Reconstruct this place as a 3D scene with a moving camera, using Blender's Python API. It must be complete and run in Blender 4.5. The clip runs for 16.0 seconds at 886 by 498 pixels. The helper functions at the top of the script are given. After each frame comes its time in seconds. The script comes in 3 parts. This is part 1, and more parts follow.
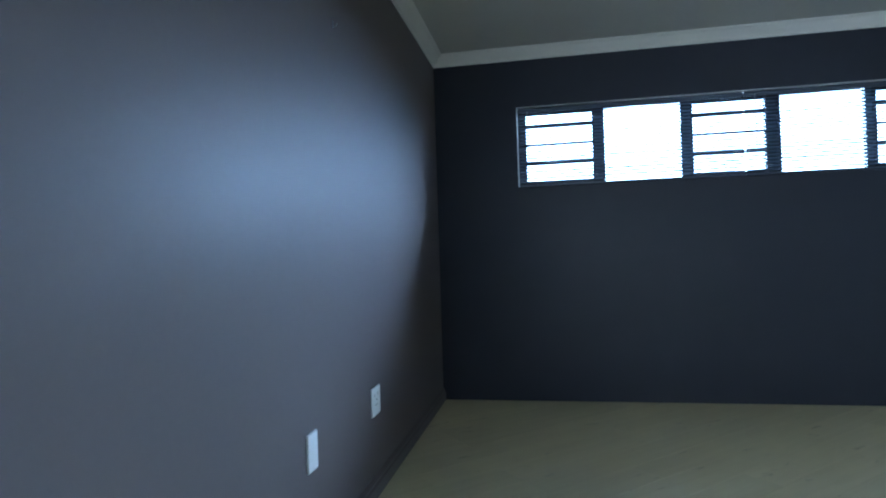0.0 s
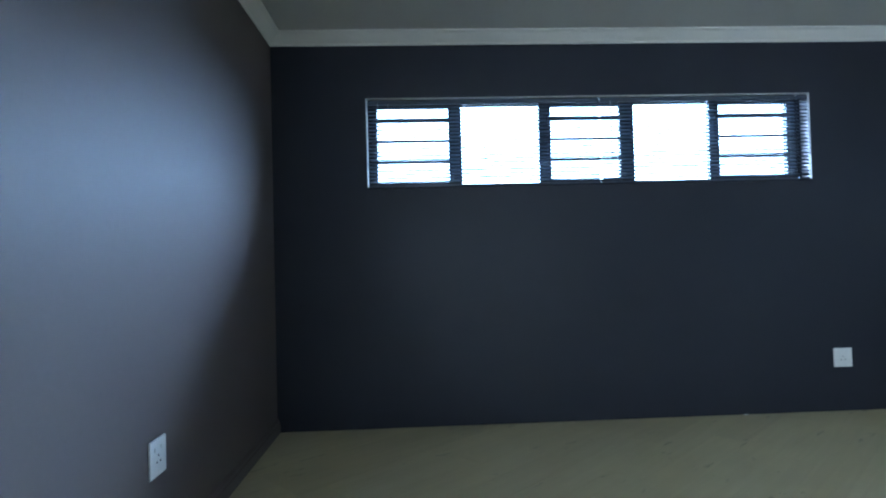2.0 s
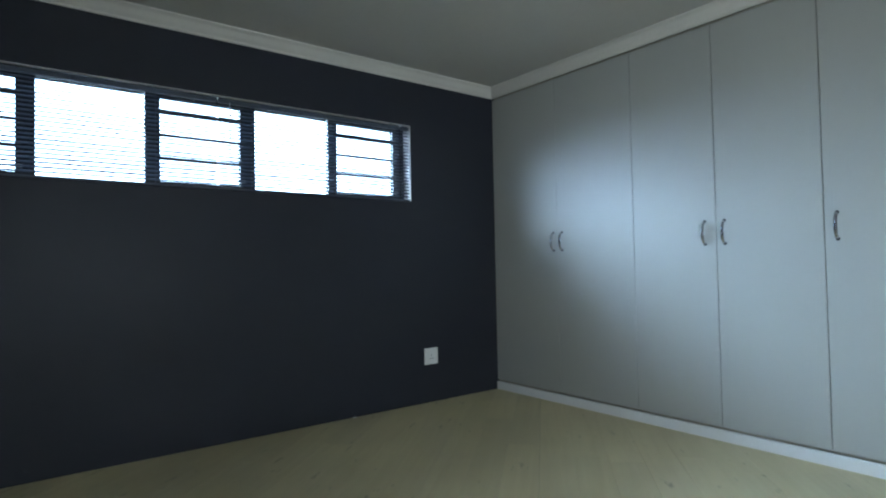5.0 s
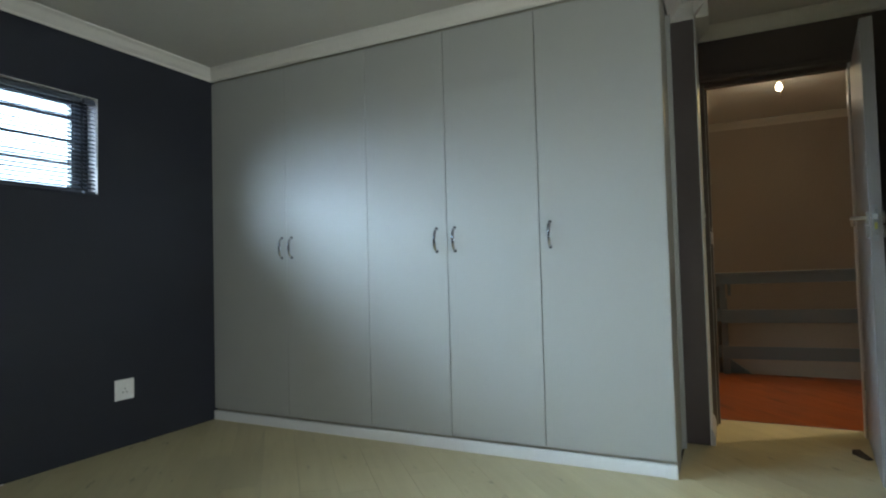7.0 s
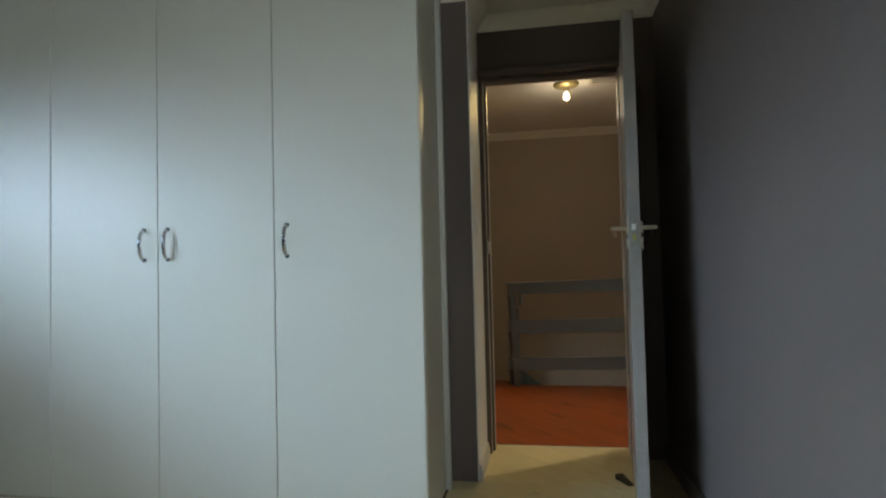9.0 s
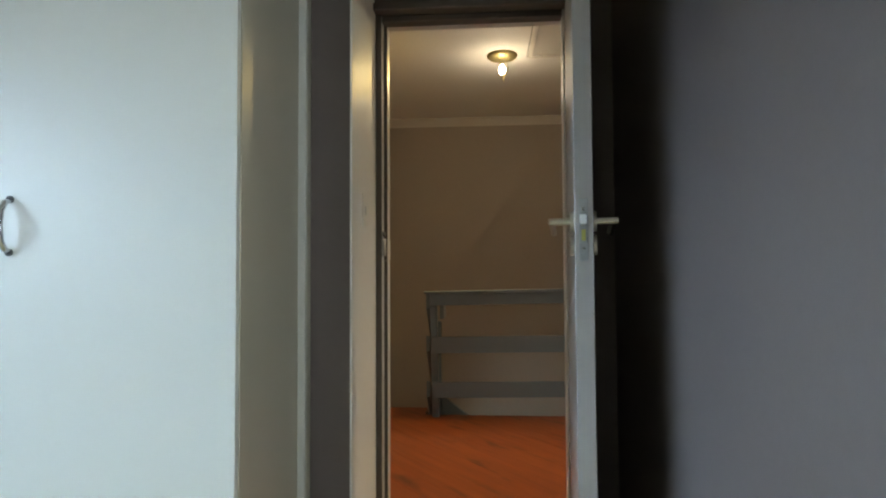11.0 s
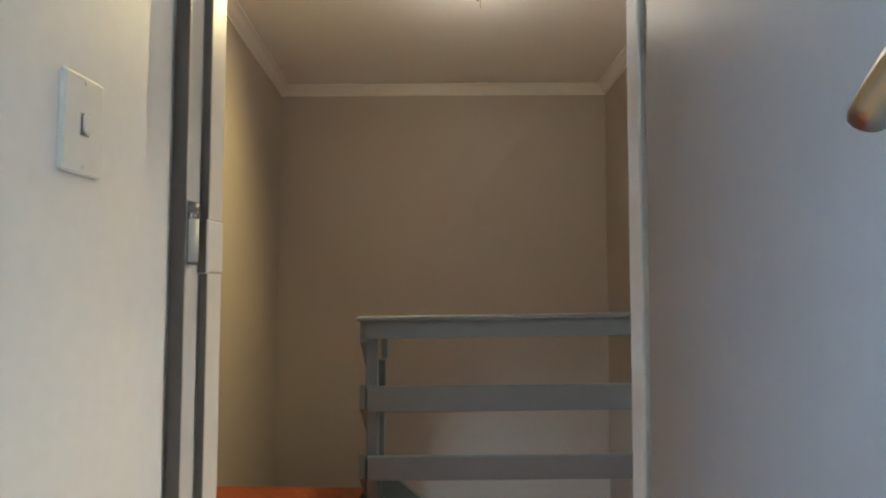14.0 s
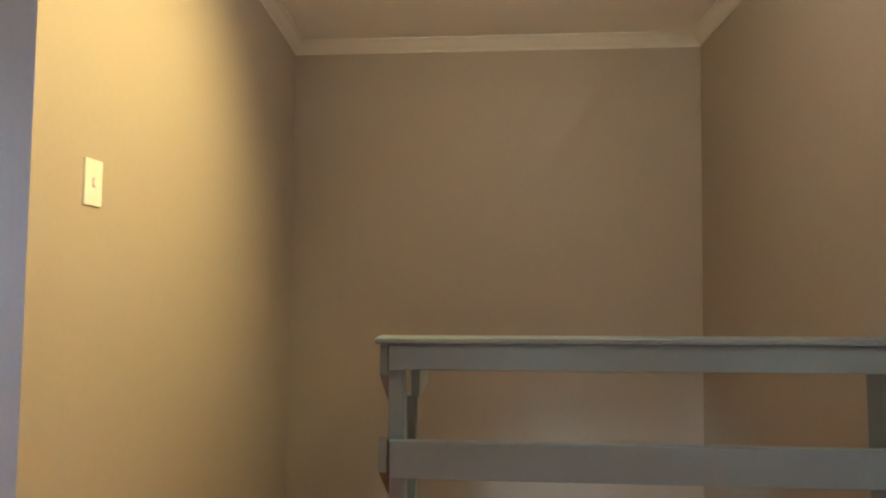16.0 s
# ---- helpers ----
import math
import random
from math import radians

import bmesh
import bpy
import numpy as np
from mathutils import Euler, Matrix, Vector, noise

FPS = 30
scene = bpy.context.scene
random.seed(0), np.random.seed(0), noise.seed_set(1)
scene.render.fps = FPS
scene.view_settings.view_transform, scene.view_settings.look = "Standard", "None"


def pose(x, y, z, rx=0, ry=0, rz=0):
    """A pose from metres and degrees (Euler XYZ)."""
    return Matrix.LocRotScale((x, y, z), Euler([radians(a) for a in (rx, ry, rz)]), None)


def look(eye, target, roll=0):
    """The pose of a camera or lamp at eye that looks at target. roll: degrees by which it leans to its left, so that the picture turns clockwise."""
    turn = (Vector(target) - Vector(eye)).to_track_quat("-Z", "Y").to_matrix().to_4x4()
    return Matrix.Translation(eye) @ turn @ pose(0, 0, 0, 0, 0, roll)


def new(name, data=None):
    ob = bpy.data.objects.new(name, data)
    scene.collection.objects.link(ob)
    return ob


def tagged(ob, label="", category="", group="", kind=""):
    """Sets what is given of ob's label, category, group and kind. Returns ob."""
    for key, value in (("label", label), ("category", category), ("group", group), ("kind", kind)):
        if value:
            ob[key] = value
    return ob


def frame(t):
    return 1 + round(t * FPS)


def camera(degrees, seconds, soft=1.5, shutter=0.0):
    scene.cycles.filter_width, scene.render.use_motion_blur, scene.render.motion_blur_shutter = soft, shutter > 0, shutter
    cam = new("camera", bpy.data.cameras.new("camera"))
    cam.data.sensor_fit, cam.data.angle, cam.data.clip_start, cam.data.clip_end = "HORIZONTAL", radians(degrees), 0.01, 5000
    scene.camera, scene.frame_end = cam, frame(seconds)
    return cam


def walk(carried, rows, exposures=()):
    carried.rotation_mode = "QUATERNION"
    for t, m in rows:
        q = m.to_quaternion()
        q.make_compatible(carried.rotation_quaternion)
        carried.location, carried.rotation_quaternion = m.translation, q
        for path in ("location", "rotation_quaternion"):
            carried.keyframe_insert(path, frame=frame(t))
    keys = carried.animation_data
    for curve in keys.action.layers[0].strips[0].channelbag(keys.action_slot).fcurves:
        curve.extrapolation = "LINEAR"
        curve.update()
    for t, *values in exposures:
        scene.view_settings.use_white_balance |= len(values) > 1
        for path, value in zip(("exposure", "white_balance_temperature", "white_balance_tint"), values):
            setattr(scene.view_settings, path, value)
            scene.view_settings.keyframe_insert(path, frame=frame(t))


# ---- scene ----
from math import cos, sin

cam = camera(75.7, 16.0, soft=2.1)
PATH = [
    (0, (0.741, -3.873, 0.988), (0.379, -1.907, 1.013), -1.8),
    (0.5, (0.723, -3.744, 0.983), (0.439, -1.765, 1.014), -1.5),
    (1, (0.716, -3.622, 0.982), (0.529, -1.631, 1.021), -1.5),
    (1.5, (0.755, -3.522, 0.978), (0.684, -1.524, 1.022), -1.3),
    (2, (0.849, -3.423, 0.987), (0.939, -1.425, 1.029), -1.5),
    (2.5, (0.912, -3.387, 1.008), (1.189, -1.407, 1.036), -1.5),
    (3, (0.95, -3.373, 1.001), (1.459, -1.439, 1.033), -1.4),
    (3.5, (0.975, -3.383, 0.998), (1.707, -1.522, 1.031), -1.4),
    (4, (0.998, -3.39, 0.997), (1.898, -1.604, 1.034), -1.2),
    (6.3, (1.147, -3.14, 0.968), (2.763, -1.964, 1.032), -1.4),
    (6.5, (1.193, -3.118, 0.972), (2.864, -2.021, 1.035), -1.4),
    (7, (1.316, -3.126, 0.973), (3.108, -2.24, 1.042), -1.5),
    (7.5, (1.444, -3.203, 0.986), (3.321, -2.516, 1.048), -1.6),
    (8, (1.589, -3.288, 0.983), (3.509, -2.732, 1.045), -1.7),
    (8.5, (1.753, -3.338, 0.987), (3.699, -2.884, 1.052), -1.5),
    (9, (1.975, -3.349, 1.001), (3.944, -3.005, 1.071), -1.4),
    (9.5, (2.172, -3.401, 1.009), (4.155, -3.15, 1.08), -1.2),
    (9.7, (2.256, -3.42, 1.015), (4.242, -3.195, 1.085), -1.1),
    (11.8, (3.211, -3.461, 1.026), (5.206, -3.348, 1.114), 0.1),
    (12, (3.3, -3.459, 1.029), (5.295, -3.359, 1.123), 0.2),
    (12.5, (3.551, -3.442, 1.047), (5.547, -3.361, 1.142), 0.3),
    (13, (3.77, -3.439, 1.058), (5.767, -3.382, 1.155), 0.0),
    (13.5, (3.979, -3.473, 1.057), (5.976, -3.426, 1.158), -0.0),
    (14, (4.188, -3.475, 1.053), (6.185, -3.435, 1.154), 0.1),
    (14.5, (4.419, -3.453, 1.056), (6.416, -3.409, 1.163), 0.1),
    (15, (4.622, -3.436, 1.066), (6.619, -3.389, 1.154), 0.2),
    (15.5, (4.846, -3.429, 1.068), (6.842, -3.345, 1.162), 0.3),
    (16, (5.037, -3.389, 1.07), (7.027, -3.218, 1.16), 0.7),
]
EXPOSURES = [
    (0, -0.2, 5050, 10), (3.2, -0.07, 5350, 10), (4.2, -0.45, 5650, 10), (6.4, -0.6, 6250, 10), (8, -0.35, 6700, 10), (9.5, -0.3, 6600, 10), (12, 0.74, 6350, 10), (13, 0.95, 6000, 10), (14, 1.14, 5400, 10), (15, 1.28, 5600, 10), (15.5, 1.53, 5850, 10), (16, 1.56, 6000, 10),
]

walk(cam, [(t, look(eye, target, roll)) for t, eye, target, roll in PATH], EXPOSURES)

# ---- light ----
world = bpy.data.worlds.new("world")
scene.world = world
world.use_nodes = True
wn, wl = world.node_tree.nodes, world.node_tree.links
sky = wn.new("ShaderNodeTexSky")
sky.sky_type, sky.sun_disc = "NISHITA", False
sky.sun_elevation, sky.sun_rotation = radians(48), radians(150)
wl.new(sky.outputs["Color"], wn["Background"].inputs["Color"])
wn["Background"].inputs["Strength"].default_value = 0.12

sun = new("sun", bpy.data.lights.new("sun", "SUN"))
sun.data.energy, sun.data.angle, sun.data.color = 3.0, radians(0.5), (1.0, 0.95, 0.88)
sun.matrix_world = look((8, -18, 20), (3, 0, 0))


def area(name, eye, target, w, h, watts, colour):
    ob = new(name, bpy.data.lights.new(name, "AREA"))
    ob.data.shape, ob.data.size, ob.data.size_y = "RECTANGLE", w, h
    ob.data.energy, ob.data.color = watts, colour
    ob.matrix_world = look(eye, target)
    return ob


area("window_daylight", (-0.3, 2.6, 3.25), (-0.3, 0.0, 1.55), 12.0, 3.4, 14000, (0.56, 0.78, 1.0))
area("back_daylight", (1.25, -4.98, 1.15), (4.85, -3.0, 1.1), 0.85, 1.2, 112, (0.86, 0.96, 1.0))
area("corridor_daylight", (5.75, 1.36, 1.45), (5.75, 0, 1.35), 0.8, 1.2, 5, (0.72, 0.90, 1.0))
area("hall_daylight", (4.35, -2.0, -0.95), (8.5, -4.0, 0.0), 0.9, 0.6, 13.5, (0.95, 0.97, 1.0))

BULB = Vector((6.83, -3.585, 2.415))
spot = new("landing_spot", bpy.data.lights.new("landing_spot", "SPOT"))
spot.data.energy, spot.data.color = 61, (1.0, 0.71, 0.22)
spot.data.spot_size, spot.data.spot_blend, spot.data.shadow_soft_size = radians(124), 1.0, 0.015
spot.matrix_world = look(BULB, BULB + Vector((-0.24, 0.65, -0.69)))
spot_2 = new("landing_spot_2", bpy.data.lights.new("landing_spot_2", "SPOT"))
spot_2.data.energy, spot_2.data.color = 66, (1.0, 0.84, 0.58)
spot_2.data.spot_size, spot_2.data.spot_blend, spot_2.data.shadow_soft_size = radians(84), 1.0, 0.02
spot_2.matrix_world = look((5.66, -4.42, 2.40), (5.35, -3.85, 0))
spill = new("landing_spill", bpy.data.lights.new("landing_spill", "POINT"))
spill.data.energy, spill.data.color, spill.data.shadow_soft_size = 1.8, (1.0, 0.80, 0.56), 0.02
spill.location = BULB + Vector((0, 0, -0.15))
spill_2 = new("landing_spill_2", bpy.data.lights.new("landing_spill_2", "POINT"))
spill_2.data.energy, spill_2.data.color, spill_2.data.shadow_soft_size = 7.4, (1.0, 0.82, 0.54), 0.07
spill_2.location = (5.66, -4.42, 2.14)

# ---- materials ----


def material(name, colour, rough=0.5, metal=0.0, spots=0.0, spot_size=1.5, bump=0.0, bump_size=120.0, fine=0.04, random_tone=0.0, coat=0.0, gloss=0.5):
    """Paint, metal or plastic with tone varied at two scales, uneven gloss and a fine relief."""
    m = bpy.data.materials.new(name)
    m.use_nodes = True
    n, l = m.node_tree.nodes, m.node_tree.links
    b = n["Principled BSDF"]
    b.inputs["Metallic"].default_value = metal
    b.inputs["Specular IOR Level"].default_value = gloss
    b.inputs["Coat Weight"].default_value = coat
    tc = n.new("ShaderNodeTexCoord")
    big = n.new("ShaderNodeTexNoise")
    big.inputs["Scale"].default_value, big.inputs["Detail"].default_value = spot_size, 5
    l.new(tc.outputs["Object"], big.inputs["Vector"])
    small = n.new("ShaderNodeTexNoise")
    small.inputs["Scale"].default_value, small.inputs["Detail"].default_value = 45, 3
    l.new(tc.outputs["Object"], small.inputs["Vector"])
    add = n.new("ShaderNodeMath")
    add.operation = "MULTIPLY_ADD"
    l.new(big.outputs["Fac"], add.inputs[0])
    add.inputs[1].default_value, add.inputs[2].default_value = 2 * spots, 1 - spots
    add2 = n.new("ShaderNodeMath")
    add2.operation = "MULTIPLY_ADD"
    l.new(small.outputs["Fac"], add2.inputs[0])
    add2.inputs[1].default_value = 2 * fine
    l.new(add.outputs[0], add2.inputs[2])
    last = add2.outputs[0]
    if random_tone:
        oi = n.new("ShaderNodeObjectInfo")
        r = n.new("ShaderNodeMath")
        r.operation = "MULTIPLY_ADD"
        l.new(oi.outputs["Random"], r.inputs[0])
        r.inputs[1].default_value = random_tone
        l.new(last, r.inputs[2])
        last = r.outputs[0]
    mul = n.new("ShaderNodeVectorMath")
    mul.operation = "SCALE"
    mul.inputs[0].default_value = colour
    l.new(last, mul.inputs["Scale"])
    l.new(mul.outputs[0], b.inputs["Base Color"])
    rr = n.new("ShaderNodeMath")
    rr.operation = "MULTIPLY_ADD"
    l.new(big.outputs["Fac"], rr.inputs[0])
    rr.inputs[1].default_value, rr.inputs[2].default_value = 0.12, rough - 0.06
    l.new(rr.outputs[0], b.inputs["Roughness"])
    if bump:
        bn = n.new("ShaderNodeTexNoise")
        bn.inputs["Scale"].default_value, bn.inputs["Detail"].default_value = bump_size, 4
        l.new(tc.outputs["Object"], bn.inputs["Vector"])
        bp = n.new("ShaderNodeBump")
        bp.inputs["Strength"].default_value, bp.inputs["Distance"].default_value = bump, 0.002
        l.new(bn.outputs["Fac"], bp.inputs["Height"])
        l.new(bp.outputs[0], b.inputs["Normal"])
    return m


def planks(name, light, dark, knot, rough, turn, streak=0.5, fleck=2.2, low=0.655, high=0.84):
    """Boards with grain along their length, knots and worn patches; each board has its own tone."""
    m = bpy.data.materials.new(name)
    m.use_nodes = True
    n, l = m.node_tree.nodes, m.node_tree.links
    b = n["Principled BSDF"]
    tc = n.new("ShaderNodeTexCoord")
    oi = n.new("ShaderNodeObjectInfo")
    rot = n.new("ShaderNodeVectorRotate")
    rot.rotation_type = "Z_AXIS"
    rot.inputs["Angle"].default_value = -radians(turn)
    l.new(tc.outputs["Object"], rot.inputs["Vector"])
    shift = n.new("ShaderNodeVectorMath")
    shift.operation = "MULTIPLY_ADD"
    comb = n.new("ShaderNodeCombineXYZ")
    for k in range(3):
        l.new(oi.outputs["Random"], comb.inputs[k])
    l.new(comb.outputs[0], shift.inputs[0])
    shift.inputs[1].default_value = (17, 31, 7)
    l.new(rot.outputs[0], shift.inputs[2])
    stretch = n.new("ShaderNodeVectorMath")
    stretch.operation = "MULTIPLY"
    stretch.inputs[1].default_value = (1.6, 22, 1)
    l.new(shift.outputs[0], stretch.inputs[0])
    grain = n.new("ShaderNodeTexNoise")
    grain.inputs["Scale"].default_value, grain.inputs["Detail"].default_value = 1.0, 6
    grain.inputs["Distortion"].default_value = 0.6
    l.new(stretch.outputs[0], grain.inputs["Vector"])
    ramp = n.new("ShaderNodeValToRGB")
    ramp.color_ramp.elements[0].position, ramp.color_ramp.elements[0].color = 0.5 - streak / 2, (*dark, 1)
    ramp.color_ramp.elements[1].position, ramp.color_ramp.elements[1].color = 0.5 + streak / 4, (*light, 1)
    l.new(grain.outputs["Fac"], ramp.inputs[0])
    st2 = n.new("ShaderNodeVectorMath")
    st2.operation = "MULTIPLY"
    st2.inputs[1].default_value = (2.2, 7, 1)
    l.new(shift.outputs[0], st2.inputs[0])
    kn = n.new("ShaderNodeTexNoise")
    kn.inputs["Scale"].default_value, kn.inputs["Detail"].default_value = fleck, 3
    l.new(st2.outputs[0], kn.inputs["Vector"])
    kr = n.new("ShaderNodeValToRGB")
    kr.color_ramp.elements[0].position, kr.color_ramp.elements[0].color = low, (0, 0, 0, 1)
    kr.color_ramp.elements[1].position, kr.color_ramp.elements[1].color = high, (1, 1, 1, 1)
    l.new(kn.outputs["Fac"], kr.inputs[0])
    mix = n.new("ShaderNodeMix")
    mix.data_type = "RGBA"
    l.new(kr.outputs[0], mix.inputs["Factor"])
    l.new(ramp.outputs[0], mix.inputs["A"])
    mix.inputs["B"].default_value = (*knot, 1)
    wear = n.new("ShaderNodeTexNoise")
    wear.inputs["Scale"].default_value, wear.inputs["Detail"].default_value = 1.1, 4
    l.new(tc.outputs["Object"], wear.inputs["Vector"])
    tone = n.new("ShaderNodeMath")
    tone.operation = "MULTIPLY_ADD"
    l.new(wear.outputs["Fac"], tone.inputs[0])
    tone.inputs[1].default_value, tone.inputs[2].default_value = 0.5, 0.68
    tone2 = n.new("ShaderNodeMath")
    tone2.operation = "MULTIPLY_ADD"
    l.new(oi.outputs["Random"], tone2.inputs[0])
    tone2.inputs[1].default_value = 0.08
    l.new(tone.outputs[0], tone2.inputs[2])
    sc = n.new("ShaderNodeVectorMath")
    sc.operation = "SCALE"
    l.new(mix.outputs["Result"], sc.inputs[0])
    l.new(tone2.outputs[0], sc.inputs["Scale"])
    l.new(sc.outputs[0], b.inputs["Base Color"])
    rr = n.new("ShaderNodeMath")
    rr.operation = "MULTIPLY_ADD"
    l.new(wear.outputs["Fac"], rr.inputs[0])
    rr.inputs[1].default_value, rr.inputs[2].default_value = 0.25, rough - 0.1
    l.new(rr.outputs[0], b.inputs["Roughness"])
    bp = n.new("ShaderNodeBump")
    bp.inputs["Strength"].default_value, bp.inputs["Distance"].default_value = 0.25, 0.001
    l.new(grain.outputs["Fac"], bp.inputs["Height"])
    l.new(bp.outputs[0], b.inputs["Normal"])
    return m


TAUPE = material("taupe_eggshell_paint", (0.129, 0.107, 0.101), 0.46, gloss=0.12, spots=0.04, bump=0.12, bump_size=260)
LANDING = material("taupe_landing_paint", (0.41, 0.36, 0.305), 0.6, spots=0.05, bump=0.12, bump_size=260)
WHITE_WALL = material("off_white_wall_paint", (0.84, 0.84, 0.82), 0.42, gloss=0.25, spots=0.03, bump=0.1, bump_size=200)
CHARCOAL = material("charcoal_paint", (0.025, 0.0265, 0.036), 0.5, gloss=0.3, spots=0.1, bump=0.12, bump_size=260)
# White ceilings in two tones: bedroom shade and landing light are in the colour.
CEILING_SHADED = material("white_ceiling_paint_shaded", (0.52, 0.50, 0.46), 0.8, spots=0.03, bump=0.1, bump_size=90)
CEILING_LIT = material("white_ceiling_paint_lit", (0.86, 0.85, 0.82), 0.8, spots=0.03, bump=0.1, bump_size=90)
CORNICE = material("white_cornice_paint", (0.70, 0.67, 0.61), 0.6, spots=0.03)
WHITE_GLOSS = material("white_gloss_paint", (0.62, 0.60, 0.58), 0.33, spots=0.04, bump=0.05, bump_size=60)
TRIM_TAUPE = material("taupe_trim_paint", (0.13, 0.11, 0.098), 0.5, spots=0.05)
# Kickboard tone lightened beyond the doors, for light it catches off the floor.
KICK_LIT = material("white_kickboard_paint_lit", (0.80, 0.81, 0.80), 0.4, spots=0.04)
# Off-white door with the shade of the passage put into its colour.
DOOR_PAINT_SHADED = material("off_white_door_paint_shaded", (0.28, 0.253, 0.233), 0.40, gloss=0.35, spots=0.04, bump=0.06, bump_size=80)
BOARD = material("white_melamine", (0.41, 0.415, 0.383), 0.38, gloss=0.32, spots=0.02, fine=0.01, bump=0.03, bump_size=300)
BOARD_SIDE = material("cream_melamine", (0.31, 0.295, 0.235), 0.36, spots=0.03, fine=0.02)
PLASTIC = material("white_plastic", (0.82, 0.82, 0.79), 0.35, spots=0.03)
DARK_PLASTIC = material("dark_slot", (0.03, 0.03, 0.03), 0.5)
RAIL = material("blue_grey_gloss_paint", (0.18, 0.235, 0.27), 0.38, spots=0.08, bump=0.08, bump_size=50)
FRAME = material("black_window_paint", (0.012, 0.013, 0.016), 0.4, spots=0.1)
SLAT = material("black_slat", (0.07, 0.08, 0.10), 0.35, fine=0.02, gloss=0.5)
CORD = material("grey_cord", (0.35, 0.36, 0.38), 0.6)
CHROME = material("polished_chrome", (0.75, 0.76, 0.78), 0.14, 1.0, fine=0.01)
DARK_CHROME = material("dark_chrome", (0.48, 0.48, 0.50), 0.13, 1.0, fine=0.02)
STEEL = material("brushed_steel", (0.50, 0.48, 0.44), 0.29, 1.0, fine=0.05)
LATCH = material("pale_worn_chrome", (0.85, 0.85, 0.84), 0.36, 0.55, fine=0.02)
ZINC = material("worn_zinc", (0.29, 0.29, 0.28), 0.40, 0.9, spots=0.25, spot_size=60, bump=0.2)
BRASS = material("dull_brass", (0.44, 0.37, 0.18), 0.50, 0.9, spots=0.1)
YELLOW = material("yellow_brass", (0.42, 0.38, 0.10), 0.4, 0.5)
RUBBER = material("brown_rubber", (0.02, 0.012, 0.008), 0.6)
LAMINATE = planks("pale_laminate", (0.65, 0.565, 0.335), (0.58, 0.495, 0.28), (0.33, 0.28, 0.17), 0.42, 42, streak=0.8, fleck=2.8, low=0.665, high=0.80)
PINE = planks("orange_varnished_pine", (0.34, 0.079, 0.017), (0.18, 0.032, 0.009), (0.10, 0.022, 0.008), 0.3, 40, streak=0.75, fleck=1.2, low=0.56, high=0.74)
SCREED = material("screed", (0.09, 0.08, 0.06), 0.9)
OUTSIDE = material("garden_ground", (0.10, 0.11, 0.06), 0.95, spots=0.3, spot_size=0.3)

GLASS = bpy.data.materials.new("window_glass")
GLASS.use_nodes = True
g = GLASS.node_tree.nodes["Principled BSDF"]
g.inputs["Transmission Weight"].default_value, g.inputs["Roughness"].default_value, g.inputs["IOR"].default_value = 1.0, 0.0, 1.45

GLOW = bpy.data.materials.new("lit_bulb")
GLOW.use_nodes = True
g = GLOW.node_tree.nodes["Principled BSDF"]
g.inputs["Base Color"].default_value = (1, 0.9, 0.7, 1)
g.inputs["Emission Color"].default_value = (1.0, 0.82, 0.5, 1)
g.inputs["Emission Strength"].default_value = 30

# ---- building tools ----


def mesh_object(name, bm, mat, parent=None, label="", smooth=False):
    me = bpy.data.meshes.new(name)
    bm.normal_update()
    bm.to_mesh(me)
    bm.free()
    if mat:
        me.materials.append(mat)
    if smooth:
        for p in me.polygons:
            p.use_smooth = True
    ob = new(name, me)
    if parent:
        ob.parent = parent
    if label:
        ob["label"] = label
    return ob


part = mesh_object


def box(bm, x0, x1, y0, y1, z0, z1, bevel=0.0, segments=1):
    made = bmesh.ops.create_cube(bm, size=1.0)
    vs = made["verts"]
    for v in vs:
        v.co = Vector(((x0 + x1) / 2 + v.co.x * (x1 - x0), (y0 + y1) / 2 + v.co.y * (y1 - y0), (z0 + z1) / 2 + v.co.z * (z1 - z0)))
    if bevel:
        es = list({e for v in vs for e in v.link_edges})
        bmesh.ops.bevel(bm, geom=es, offset=bevel, segments=segments, affect="EDGES", profile=0.5)
    return bm


def boxes(*rows, bevel=0.0, segments=1):
    bm = bmesh.new()
    for r in rows:
        box(bm, *r, bevel=bevel, segments=segments)
    return bm


def tube(bm, points, radius, sides=12, flat=1.0, up=Vector((0, 0, 1))):
    """A round or flattened bar along a line of points, with closed ends."""
    pts = [Vector(p) for p in points]
    rings = []
    for i, p in enumerate(pts):
        d = (pts[min(i + 1, len(pts) - 1)] - pts[max(i - 1, 0)]).normalized()
        u = up - up.dot(d) * d
        if u.length < 1e-4:
            u = Vector((1, 0, 0)) - d.x * d
        u.normalize()
        v = d.cross(u)
        rings.append([bm.verts.new(p + radius * (math.cos(a) * u + flat * math.sin(a) * v)) for a in (2 * math.pi * k / sides for k in range(sides))])
    for a, b in zip(rings, rings[1:]):
        for k in range(sides):
            bm.faces.new((a[k], a[(k + 1) % sides], b[(k + 1) % sides], b[k]))
    bm.faces.new(rings[0][::-1])
    bm.faces.new(rings[-1])
    return bm


def sweep(bm, profile, start, end, out):
    """A profile of (out from the wall, up) pairs, run straight from start to end."""
    s, e, o = Vector(start), Vector(end), Vector(out)
    a = [bm.verts.new(s + o * p + Vector((0, 0, q))) for p, q in profile]
    b = [bm.verts.new(e + o * p + Vector((0, 0, q))) for p, q in profile]
    k = len(profile)
    for i in range(k):
        bm.faces.new((a[i], a[(i + 1) % k], b[(i + 1) % k], b[i]))
    bm.faces.new(a[::-1])
    bm.faces.new(b)
    bmesh.ops.recalc_face_normals(bm, faces=bm.faces)
    return bm


